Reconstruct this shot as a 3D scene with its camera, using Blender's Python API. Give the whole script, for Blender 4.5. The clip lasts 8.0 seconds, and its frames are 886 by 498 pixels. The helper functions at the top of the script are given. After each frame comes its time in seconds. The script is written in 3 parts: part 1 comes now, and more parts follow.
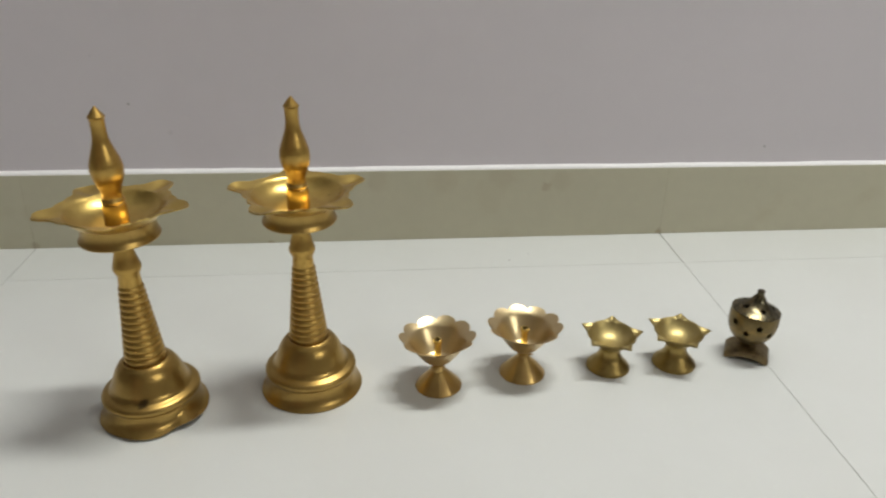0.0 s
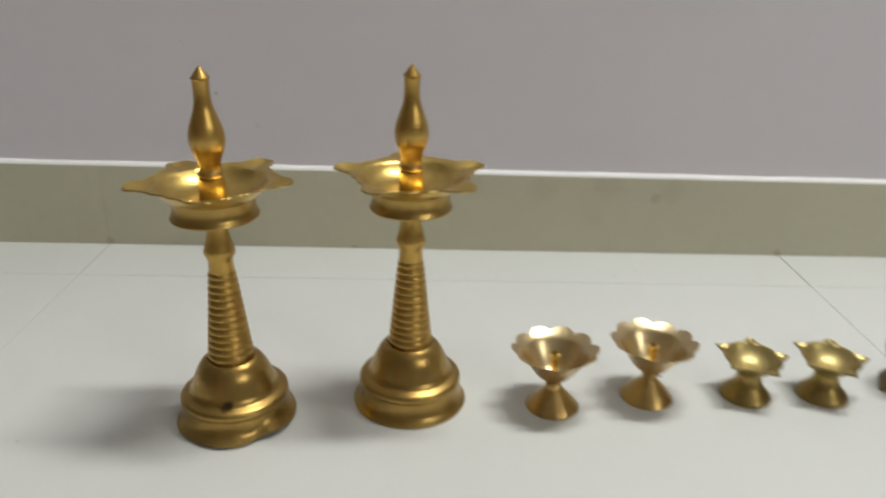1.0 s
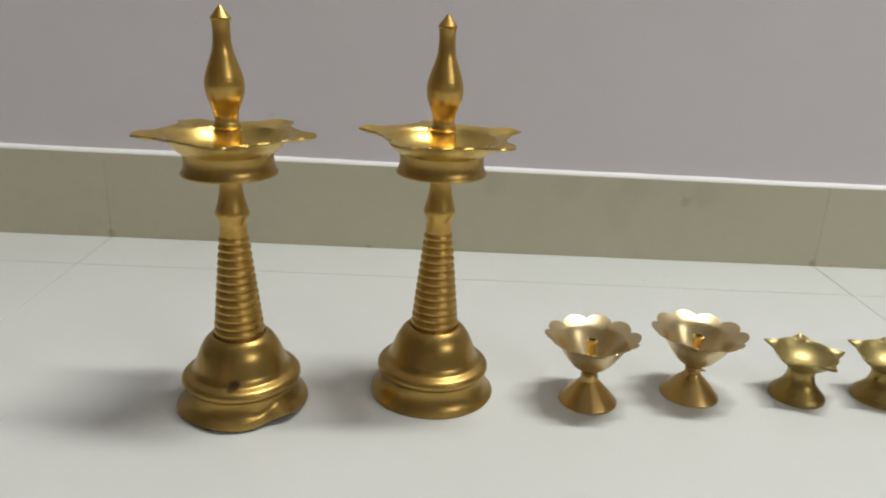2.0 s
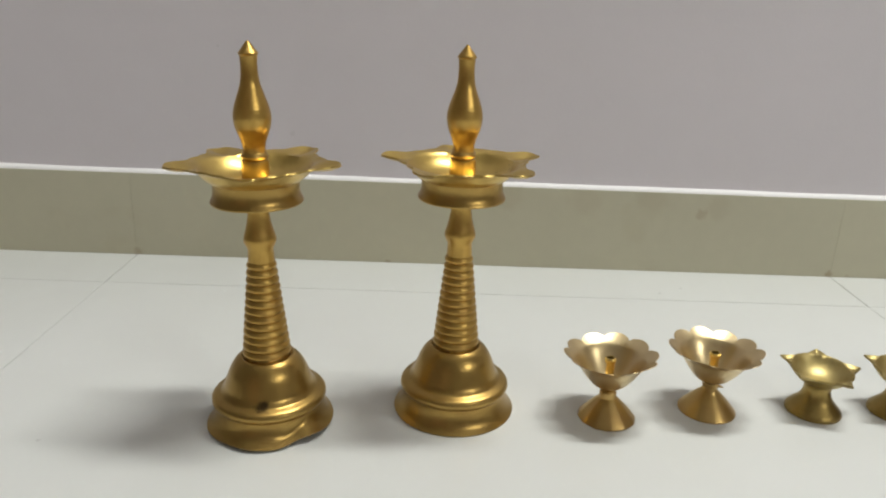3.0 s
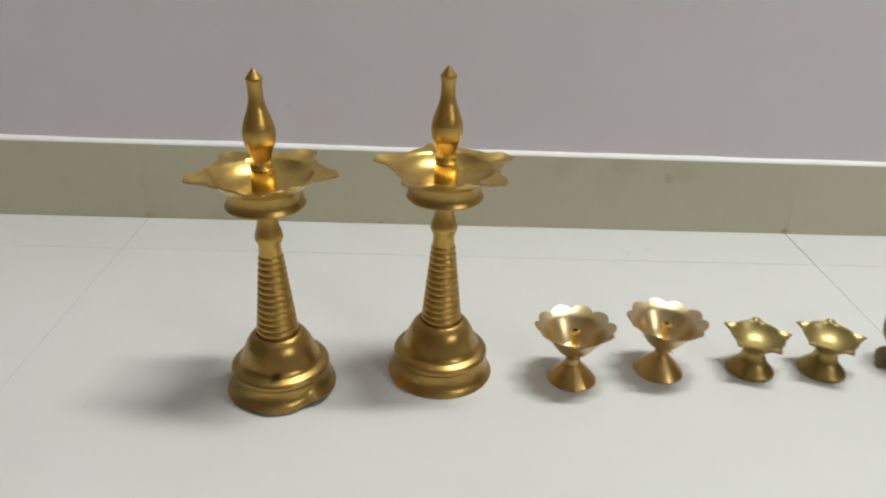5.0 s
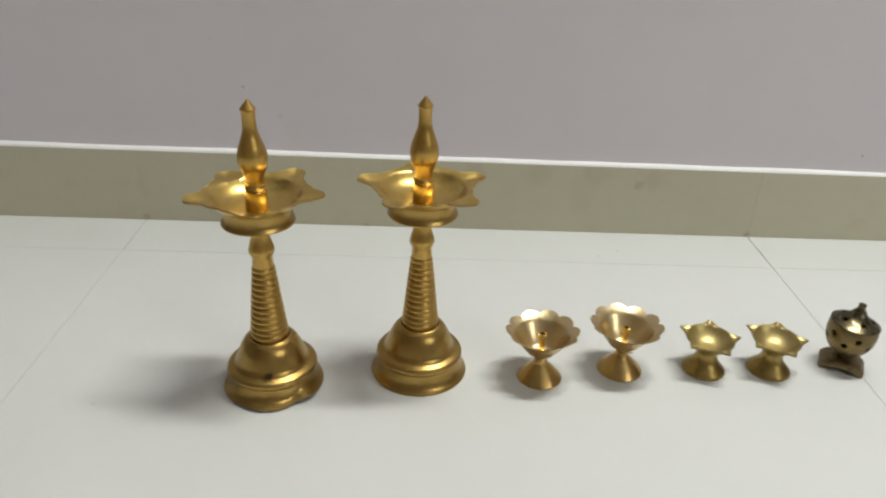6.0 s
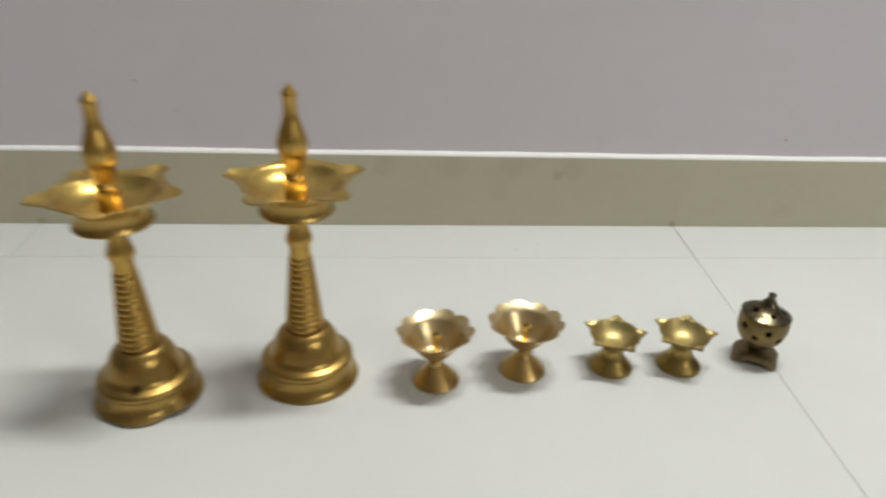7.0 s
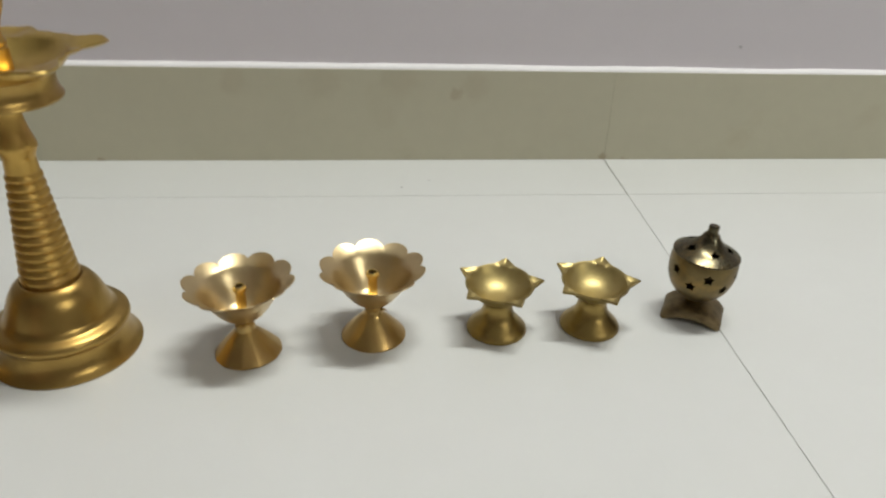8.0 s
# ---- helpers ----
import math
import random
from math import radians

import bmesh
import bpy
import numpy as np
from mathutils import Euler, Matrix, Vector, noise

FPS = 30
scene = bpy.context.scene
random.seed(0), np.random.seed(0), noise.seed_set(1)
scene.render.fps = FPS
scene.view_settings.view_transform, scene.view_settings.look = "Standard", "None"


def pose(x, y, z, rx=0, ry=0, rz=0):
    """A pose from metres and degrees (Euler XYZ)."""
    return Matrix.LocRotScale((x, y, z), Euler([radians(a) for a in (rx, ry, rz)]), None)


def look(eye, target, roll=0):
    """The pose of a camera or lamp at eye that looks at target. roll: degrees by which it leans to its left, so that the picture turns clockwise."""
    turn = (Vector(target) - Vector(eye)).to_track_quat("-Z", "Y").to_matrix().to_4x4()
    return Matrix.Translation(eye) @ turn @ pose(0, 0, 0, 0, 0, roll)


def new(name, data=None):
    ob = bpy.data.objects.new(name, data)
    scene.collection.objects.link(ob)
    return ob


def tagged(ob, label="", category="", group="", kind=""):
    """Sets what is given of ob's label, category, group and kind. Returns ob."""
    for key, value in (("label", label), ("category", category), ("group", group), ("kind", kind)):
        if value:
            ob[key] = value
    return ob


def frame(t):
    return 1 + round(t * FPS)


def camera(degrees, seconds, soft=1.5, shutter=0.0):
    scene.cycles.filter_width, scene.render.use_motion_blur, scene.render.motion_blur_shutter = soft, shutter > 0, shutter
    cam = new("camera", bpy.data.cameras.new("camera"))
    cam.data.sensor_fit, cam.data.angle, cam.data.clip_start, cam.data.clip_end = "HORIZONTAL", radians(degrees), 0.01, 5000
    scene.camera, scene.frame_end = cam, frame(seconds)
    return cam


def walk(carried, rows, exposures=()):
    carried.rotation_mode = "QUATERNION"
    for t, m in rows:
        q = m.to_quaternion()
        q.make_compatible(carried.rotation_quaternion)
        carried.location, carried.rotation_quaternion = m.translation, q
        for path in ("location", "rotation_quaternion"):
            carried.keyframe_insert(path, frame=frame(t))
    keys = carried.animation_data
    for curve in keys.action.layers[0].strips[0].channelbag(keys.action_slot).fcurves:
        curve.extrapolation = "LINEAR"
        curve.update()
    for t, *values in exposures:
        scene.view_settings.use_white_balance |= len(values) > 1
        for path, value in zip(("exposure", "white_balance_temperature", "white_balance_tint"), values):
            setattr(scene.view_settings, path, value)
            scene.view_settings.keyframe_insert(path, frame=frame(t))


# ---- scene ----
cam = camera(61.9, 8.0, soft=2.1, shutter=0.65)
PATH = [
    (0, (-0.368, -0.868, 0.411), (-0.207, 0.921, -0.467), 0.8),
    (0.3, (-0.376, -0.865, 0.408), (-0.254, 0.927, -0.472), 0.9),
    (0.5, (-0.39, -0.853, 0.402), (-0.286, 0.943, -0.472), 1.1),
    (0.7, (-0.404, -0.841, 0.386), (-0.33, 0.969, -0.463), 1.4),
    (1, (-0.423, -0.812, 0.35), (-0.383, 1.025, -0.44), 1.5),
    (1.2, (-0.435, -0.798, 0.324), (-0.4, 1.072, -0.385), 2.7),
    (2.3, (-0.444, -0.791, 0.282), (-0.405, 1.094, -0.386), 2.8),
    (2.5, (-0.446, -0.792, 0.289), (-0.423, 1.093, -0.38), 2.4),
    (3, (-0.448, -0.799, 0.301), (-0.447, 1.086, -0.365), 1.9),
    (3.5, (-0.45, -0.799, 0.303), (-0.442, 1.082, -0.376), 1.9),
    (4, (-0.446, -0.803, 0.303), (-0.444, 1.073, -0.391), 1.9),
    (4.2, (-0.448, -0.801, 0.306), (-0.436, 1.073, -0.391), 2.1),
    (5.3, (-0.442, -0.864, 0.418), (-0.405, 0.906, -0.512), 1.6),
    (5.5, (-0.44, -0.873, 0.43), (-0.397, 0.9, -0.494), 1.5),
    (6, (-0.434, -0.881, 0.436), (-0.383, 0.885, -0.501), 2.4),
    (6.2, (-0.426, -0.885, 0.437), (-0.35, 0.886, -0.489), 2.7),
    (6.5, (-0.401, -0.878, 0.441), (-0.256, 0.881, -0.5), 1.7),
    (7, (-0.35, -0.847, 0.42), (-0.244, 0.913, -0.524), 1.8),
    (7.1, (-0.328, -0.831, 0.408), (-0.184, 0.924, -0.539), 2.8),
    (7.2, (-0.315, -0.815, 0.39), (-0.119, 0.938, -0.553), 3.1),
    (7.3, (-0.299, -0.802, 0.378), (-0.087, 0.938, -0.584), 2.9),
    (7.4, (-0.289, -0.787, 0.370), (-0.070, 0.941, -0.613), 2.6),
    (7.5, (-0.271, -0.768, 0.353), (-0.056, 0.957, -0.636), 2.1),
    (7.6, (-0.262, -0.754, 0.340), (-0.040, 0.971, -0.644), 2.0),
    (7.7, (-0.249, -0.735, 0.321), (-0.037, 0.992, -0.666), 1.6),
    (7.8, (-0.245, -0.725, 0.313), (-0.044, 1.003, -0.674), 1.6),
    (7.9, (-0.240, -0.713, 0.304), (-0.053, 1.016, -0.682), 1.7),
    (8, (-0.234, -0.705, 0.298), (-0.068, 1.024, -0.693), 2.0),
]
EXPOSURES = [(0, -0.09), (1, -0.06), (2.5, 0.05), (3.5, 0.13), (4.2, 0.12), (5.5, 0.03), (6.0, 0.04), (6.5, 0.02), (7, 0.0), (7.5, -0.04), (8, -0.09)]
walk(cam, [(t, look(eye, target, roll)) for t, eye, target, roll in PATH], EXPOSURES)

# ---- light: a horizontal tube lamp high on the wall behind the row, and a second one across the room ----
world = bpy.data.worlds.new("room_air")
world.use_nodes = True
world.node_tree.nodes["Background"].inputs[0].default_value = (0.55, 0.55, 0.6, 1)
world.node_tree.nodes["Background"].inputs[1].default_value = 0.02
scene.world = world


def tube_lamp(place, target, watts, length=1.2, width=0.22):
    data = bpy.data.lights.new("tube_light", "AREA")
    data.shape, data.size, data.size_y = "RECTANGLE", length, width
    data.energy, data.color = watts, (0.99, 1.0, 0.95)
    new("tube_light", data).matrix_world = look(place, target)


tube_lamp((0.34, -0.13, 2.60), (0.34, -0.85, 1.2), 51.5, 1.2, 0.20)
tube_lamp((2.40, -3.20, 2.25), (0.0, -1.0, 0.5), 24.0)


WALL = 0.0075          # plaster face, behind the skirting's front at y = 0


# ---- materials ----
def ramp(nodes, links, source, stops):
    r = nodes.new("ShaderNodeValToRGB")
    while len(r.color_ramp.elements) < len(stops):
        r.color_ramp.elements.new(0.5)
    for e, (p, c) in zip(r.color_ramp.elements, stops):
        e.position, e.color = p, (*c, 1)
    links.new(source, r.inputs[0])
    return r.outputs[0]


def noise_node(nodes, links, coords, scale, detail=4.0, rough=0.55, stretch=(1, 1, 1)):
    m = nodes.new("ShaderNodeMapping")
    m.inputs["Scale"].default_value = stretch
    links.new(coords, m.inputs[0])
    n = nodes.new("ShaderNodeTexNoise")
    n.inputs["Scale"].default_value, n.inputs["Detail"].default_value = scale, detail
    n.inputs["Roughness"].default_value = rough
    links.new(m.outputs[0], n.inputs[0])
    return n.outputs[0]


def shade(c, k):
    return tuple(min(1.0, v * k) for v in c)


def surface(name, colour, rough, metal=0.0, coarse=6.0, fine=120.0, vary=0.06, stain=None, stain_at=(0.62, 0.75),
            bump=0.05, bump_scale=400.0, specular=0.5, lathe=0.0, aniso=0.0, rough_vary=0.08, per_piece=0.0, spots=(), stain_detail=6.0):
    mat = bpy.data.materials.new(name)
    mat.use_nodes = True
    nodes, links = mat.node_tree.nodes, mat.node_tree.links
    b = nodes["Principled BSDF"]
    co = nodes.new("ShaderNodeTexCoord").outputs["Object"]
    big, small = noise_node(nodes, links, co, coarse), noise_node(nodes, links, co, fine)
    tone = nodes.new("ShaderNodeMix")
    tone.data_type = "FLOAT"
    tone.inputs[0].default_value = 0.35
    links.new(big, tone.inputs[2])
    links.new(small, tone.inputs[3])
    out = ramp(nodes, links, tone.outputs[0], [(0.3, shade(colour, 1 - vary)), (0.7, shade(colour, 1 + vary))])
    if stain:
        mask = ramp(nodes, links, noise_node(nodes, links, co, coarse * 2.3, stain_detail, 0.6),
                    [(stain_at[0], (0, 0, 0)), (stain_at[1], (1, 1, 1))])
        mix = nodes.new("ShaderNodeMix")
        mix.data_type = "RGBA"
        links.new(mask, mix.inputs[0])
        links.new(out, mix.inputs[6])
        mix.inputs[7].default_value = (*stain, 1)
        out = mix.outputs[2]
    for x, y, z, size, tint, strength in spots:
        wobble = nodes.new("ShaderNodeVectorMath")
        wobble.operation = "MULTIPLY_ADD"
        wobble.inputs[1].default_value, wobble.inputs[2].default_value = (size * 1.2,) * 3, (x - size * 0.6, y - size * 0.6, z - size * 0.6)
        warp = nodes.new("ShaderNodeTexNoise")
        warp.inputs["Scale"].default_value = 1.2 / size
        links.new(co, warp.inputs[0])
        links.new(warp.outputs["Color"], wobble.inputs[0])
        far = nodes.new("ShaderNodeVectorMath")
        far.operation = "DISTANCE"
        links.new(co, far.inputs[0])
        links.new(wobble.outputs[0], far.inputs[1])
        fall = nodes.new("ShaderNodeMapRange")
        fall.interpolation_type = "SMOOTHSTEP"
        fall.inputs[1].default_value, fall.inputs[2].default_value = size * 0.3, size
        fall.inputs[3].default_value, fall.inputs[4].default_value = strength, 0.0
        links.new(far.outputs["Value"], fall.inputs[0])
        mix = nodes.new("ShaderNodeMix")
        mix.data_type = "RGBA"
        links.new(fall.outputs[0], mix.inputs[0])
        links.new(out, mix.inputs[6])
        mix.inputs[7].default_value = (*tint, 1)
        out = mix.outputs[2]
    if per_piece:
        info = nodes.new("ShaderNodeObjectInfo")
        hsv = nodes.new("ShaderNodeHueSaturation")
        span = nodes.new("ShaderNodeMapRange")
        span.inputs[3].default_value, span.inputs[4].default_value = 1 - per_piece, 1 + per_piece
        links.new(info.outputs["Random"], span.inputs[0])
        links.new(span.outputs[0], hsv.inputs["Value"])
        links.new(out, hsv.inputs["Color"])
        out = hsv.outputs[0]
    links.new(out, b.inputs["Base Color"])
    rr = nodes.new("ShaderNodeMapRange")
    rr.inputs[1].default_value, rr.inputs[2].default_value = 0.3, 0.7
    rr.inputs[3].default_value, rr.inputs[4].default_value = max(0.02, rough - rough_vary), min(1, rough + rough_vary)
    links.new(tone.outputs[0], rr.inputs[0])
    links.new(rr.outputs[0], b.inputs["Roughness"])
    b.inputs["Metallic"].default_value = metal
    b.inputs["Specular IOR Level"].default_value = specular
    height = noise_node(nodes, links, co, bump_scale, 5.0)
    bm1 = nodes.new("ShaderNodeBump")
    bm1.inputs["Strength"].default_value, bm1.inputs["Distance"].default_value = bump, 0.001
    links.new(height, bm1.inputs["Height"])
    normal = bm1.outputs[0]
    if lathe:
        # turning marks: fine rings along the axis
        rings = noise_node(nodes, links, co, 60.0, 3.0, 0.6, (0.05, 0.05, 40.0))
        bm2 = nodes.new("ShaderNodeBump")
        bm2.inputs["Strength"].default_value, bm2.inputs["Distance"].default_value = lathe, 0.0006
        links.new(rings, bm2.inputs["Height"])
        links.new(normal, bm2.inputs["Normal"])
        normal = bm2.outputs[0]
    if aniso:
        tan = nodes.new("ShaderNodeTangent")
        tan.direction_type, tan.axis = "RADIAL", "Z"
        links.new(tan.outputs[0], b.inputs["Tangent"])
        b.inputs["Anisotropic"].default_value = aniso
    links.new(normal, b.inputs["Normal"])
    return mat


BRASS = surface("turned_brass", (0.54, 0.345, 0.095), 0.33, 1.0, coarse=26, fine=260, vary=0.07, stain=(0.43, 0.255, 0.075),
                stain_at=(0.45, 0.85), stain_detail=2.0, bump=0.002, bump_scale=400, lathe=0.006, aniso=0.4, rough_vary=0.02)
BRASS_AGED = surface("aged_turned_brass", (0.44, 0.29, 0.088), 0.31, 1.0, coarse=30, fine=240, vary=0.03, stain=(0.385, 0.245, 0.076),
                     stain_at=(0.35, 0.80), stain_detail=1.5, bump=0.002, bump_scale=500, lathe=0.006, aniso=0.45, rough_vary=0.02)
AGED_SPOTTED = surface("aged_turned_brass_with_spot", (0.44, 0.29, 0.088), 0.31, 1.0, coarse=30, fine=240, vary=0.03, stain=(0.385, 0.245, 0.076),
                       stain_at=(0.35, 0.80), stain_detail=1.5, bump=0.002, bump_scale=500, lathe=0.006, aniso=0.45, rough_vary=0.02,
                       spots=((0.0034, -0.0320, 0.0262, 0.0075, (0.05, 0.035, 0.02), 0.85),))
BRASS_BOWL = surface("spun_brass", (0.66, 0.475, 0.15), 0.31, 1.0, coarse=25, fine=300, vary=0.05, stain=(0.56, 0.385, 0.10),
                     stain_at=(0.5, 0.9), stain_detail=2.0, bump=0.010, bump_scale=500, rough_vary=0.05)
PALE_BRASS = surface("pale_sheet_brass", (0.69, 0.55, 0.315), 0.31, 1.0, coarse=18, fine=300, vary=0.04, bump=0.008, bump_scale=500,
                     stain=(0.60, 0.455, 0.235), stain_at=(0.45, 0.9), stain_detail=2.0, rough_vary=0.04)
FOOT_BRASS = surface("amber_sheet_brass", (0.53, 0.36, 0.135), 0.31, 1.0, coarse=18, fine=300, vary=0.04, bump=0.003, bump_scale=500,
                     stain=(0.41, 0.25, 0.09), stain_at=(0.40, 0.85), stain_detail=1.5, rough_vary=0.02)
DULL_BRASS = surface("dull_cast_brass", (0.47, 0.375, 0.16), 0.43, 1.0, coarse=26, fine=320, vary=0.07, bump=0.03, bump_scale=500,
                     stain=(0.42, 0.31, 0.105), stain_at=(0.5, 0.85), stain_detail=3.0)
DULL_FOOT = surface("darker_cast_brass", (0.36, 0.255, 0.085), 0.34, 1.0, coarse=26, fine=320, vary=0.10, bump=0.03, bump_scale=500,
                    stain=(0.22, 0.145, 0.045), stain_at=(0.45, 0.75), stain_detail=3.0)
BRONZE = surface("antique_bronze", (0.105, 0.092, 0.058), 0.25, 1.0, coarse=60, fine=500, vary=0.18, bump=0.05, bump_scale=600,
                 stain=(0.25, 0.18, 0.08), stain_at=(0.45, 0.8), stain_detail=3.0)
POT_BRONZE = surface("olive_bronze", (0.185, 0.138, 0.062), 0.40, 1.0, coarse=50, fine=500, vary=0.15, bump=0.05, bump_scale=600,
                     stain=(0.30, 0.20, 0.075), stain_at=(0.45, 0.75), stain_detail=3.0)
STAND_BRONZE = surface("dull_brown_bronze", (0.24, 0.18, 0.095), 0.48, 1.0, coarse=50, fine=450, vary=0.18, bump=0.08, bump_scale=500,
                       stain=(0.11, 0.085, 0.05), stain_at=(0.45, 0.75), stain_detail=3.0)
# near-black colour that stands for the shade down the wick hole
BORE_SHADE = surface("bore_shade", (0.045, 0.032, 0.02), 0.8, 0.0, coarse=60, fine=500, vary=0.2, bump=0.1, bump_scale=800)
GREY = (0.22, 0.21, 0.20)
TILE = surface("vitrified_tile", (0.675, 0.688, 0.670), 0.32, coarse=3.0, fine=40, vary=0.018, bump=0.012, bump_scale=300, specular=0.35,
               stain=(0.657, 0.667, 0.645), stain_at=(0.45, 0.85), stain_detail=1.5, rough_vary=0.02, per_piece=0.012,
               spots=((-0.721, -0.368, 0, 0.0026, GREY, 0.22), (-0.214, -0.066, 0, 0.0020, GREY, 0.6), (-0.187, -0.051, 0, 0.0018, GREY, 0.5)))
GROUT = surface("grout", (0.60, 0.565, 0.49), 0.9, coarse=8, fine=200, vary=0.22, bump=0.4, bump_scale=900,
                stain=(0.40, 0.33, 0.22), stain_at=(0.5, 0.75),
                spots=((0, -0.03, 0, 0.05, (0.16, 0.12, 0.07), 0.85), (-0.8, -0.03, 0, 0.04, (0.25, 0.18, 0.10), 0.6), (0.03, -0.085, 0, 0.04, (0.15, 0.13, 0.10), 0.8)))
RUST = (0.34, 0.25, 0.14)
SKIRT = surface("beige_skirting_tile", (0.565, 0.54, 0.408), 0.42, coarse=5.0, fine=60, vary=0.045, bump=0.03, bump_scale=300, specular=0.4,
                stain=(0.515, 0.475, 0.34), stain_at=(0.6, 0.85), per_piece=0.02,
                spots=((-0.159, 0, 0.070, 0.0085, RUST, 0.35), (-0.140, 0, 0.078, 0.020, RUST, 0.13), (-0.215, 0, 0.084, 0.026, RUST, 0.14),
                       (-0.372, 0, 0.082, 0.020, RUST, 0.13), (-0.29, 0, 0.083, 0.024, RUST, 0.12), (-0.002, 0, 0.003, 0.006, RUST, 0.55), (-0.799, 0, 0.004, 0.007, RUST, 0.40),
                       (-0.51, 0, 0.0, 0.005, RUST, 0.6), (0.02, 0, 0.0, 0.004, RUST, 0.3)))
PUTTY = surface("white_cement", (0.86, 0.85, 0.85), 0.8, coarse=12, fine=150, vary=0.05, bump=0.35, bump_scale=350)
PAINT = surface("lilac_wall_paint", (0.735, 0.695, 0.735), 0.75, coarse=2.0, fine=35, vary=0.02, bump=0.12, bump_scale=260, specular=0.3,
                stain=(0.715, 0.665, 0.702), stain_at=(0.6, 0.85),
                spots=((0.125, WALL, 0.117, 0.0024, GREY, 0.5), (-0.617, WALL, 0.145, 0.0040, GREY, 0.10), (-0.693, WALL, 0.236, 0.0020, GREY, 0.12),
                       (-0.660, WALL, 0.180, 0.0024, GREY, 0.4)))
# unseen walls, coloured dark to dim the reflections in the brass and the bounce
FAR_DARK = surface("darkened_far_wall", (0.29, 0.268, 0.25), 0.7, coarse=2.0, fine=35, vary=0.03, bump=0.12, bump_scale=260, specular=0.3)
# bright pinkish colour of the added panel that streaks the brass
PANEL_PINK = surface("pinkish_reflection_panel", (0.72, 0.50, 0.42), 0.5, coarse=3.0, fine=60, vary=0.05, bump=0.08, bump_scale=200)
WHITE = surface("ceiling_paint", (0.80, 0.80, 0.78), 0.85, coarse=2.0, fine=30, vary=0.02, bump=0.1, bump_scale=200)


# ---- mesh helpers ----
def mesh_of(name, bm, material, smooth=40):
    bmesh.ops.recalc_face_normals(bm, faces=bm.faces)
    me = bpy.data.meshes.new(name)
    bm.to_mesh(me)
    bm.free()
    me.materials.append(material)
    if smooth:
        me.polygons.foreach_set("use_smooth", [True] * len(me.polygons))
        me.set_sharp_from_angle(angle=radians(smooth))
    return me


def part(name, bm, material, parent, label="", smooth=40):
    ob = new(name, mesh_of(name, bm, material, smooth))
    ob.parent = parent
    return tagged(ob, label)


def box(bm, x0, x1, y0, y1, z0, z1, bevel=0.0):
    vs = [bm.verts.new((x, y, z)) for z in (z0, z1) for y in (y0, y1) for x in (x0, x1)]
    faces = [bm.faces.new([vs[i] for i in q]) for q in
             ((0, 2, 3, 1), (4, 5, 7, 6), (0, 1, 5, 4), (2, 6, 7, 3), (0, 4, 6, 2), (1, 3, 7, 5))]
    if bevel:
        bmesh.ops.bevel(bm, geom=list({e for f in faces for e in f.edges}), offset=bevel, segments=2, affect="EDGES")
    return bm


def curve(points, step=0.0012):
    """A smooth line through the points (Catmull-Rom), for lathe outlines."""
    out = []
    n = len(points)
    for i in range(n - 1):
        p0, p1, p2, p3 = (Vector(points[max(0, min(n - 1, i + k))]) for k in (-1, 0, 1, 2))
        k = max(1, min(10, int((p2 - p1).length / step)))
        for j in range(k):
            t = j / k
            out.append(tuple(0.5 * (2 * p1 + (p2 - p0) * t + (2 * p0 - 5 * p1 + 4 * p2 - p3) * t * t
                                    + (3 * p1 - p0 - 3 * p2 + p3) * t ** 3)))
    out.append(tuple(points[-1]))
    return out


def lathe(outline, segments=72, bend=None, closed=False):
    """Turns an outline of (radius, height) round the z axis. bend(a, r, z, i) may move a point; it returns r, z."""
    bm = bmesh.new()
    rings = []
    for i, (r, z) in enumerate(outline):
        if r < 1e-6:
            rings.append([bm.verts.new((0, 0, z))])
            continue
        ring = []
        for s in range(segments):
            a = 2 * math.pi * s / segments
            rr, zz = bend(a, r, z, i) if bend else (r, z)
            ring.append(bm.verts.new((rr * math.cos(a), rr * math.sin(a), zz)))
        rings.append(ring)
    pairs = list(zip(rings, rings[1:])) + ([(rings[-1], rings[0])] if closed else [])
    for lo, hi in pairs:
        for s in range(segments):
            q = (s + 1) % segments
            if len(lo) == 1 and len(hi) == 1:
                continue
            if len(lo) == 1:
                bm.faces.new((lo[0], hi[q], hi[s]))
            elif len(hi) == 1:
                bm.faces.new((lo[s], lo[q], hi[0]))
            else:
                bm.faces.new((lo[s], lo[q], hi[q], hi[s]))
    return bm


def gap(a, b):
    """The angle between two directions, in degrees."""
    return abs((math.degrees(a) - b + 180) % 360 - 180)


def bump_at(a, centre, width):
    return math.exp(-(gap(a, centre) / width) ** 2)


def stand(name, x, y, label, category, group="", turn=0.0, lean=(0.0, 0.0)):
    ob = new(name)
    ob.empty_display_size = 0.02
    ob.matrix_world = pose(x, y, 0, lean[0], lean[1], turn)
    return tagged(ob, label, category, group)


# ---- setting ----
X0, X1, YB, H = -3.2, 2.8, -3.5, 2.90
ROW = -0.085          # joint between the cut row along the wall and the full tiles


def skirt_top(x):
    return 0.0926 - 0.0045 * max(-1.3, min(0.6, x))


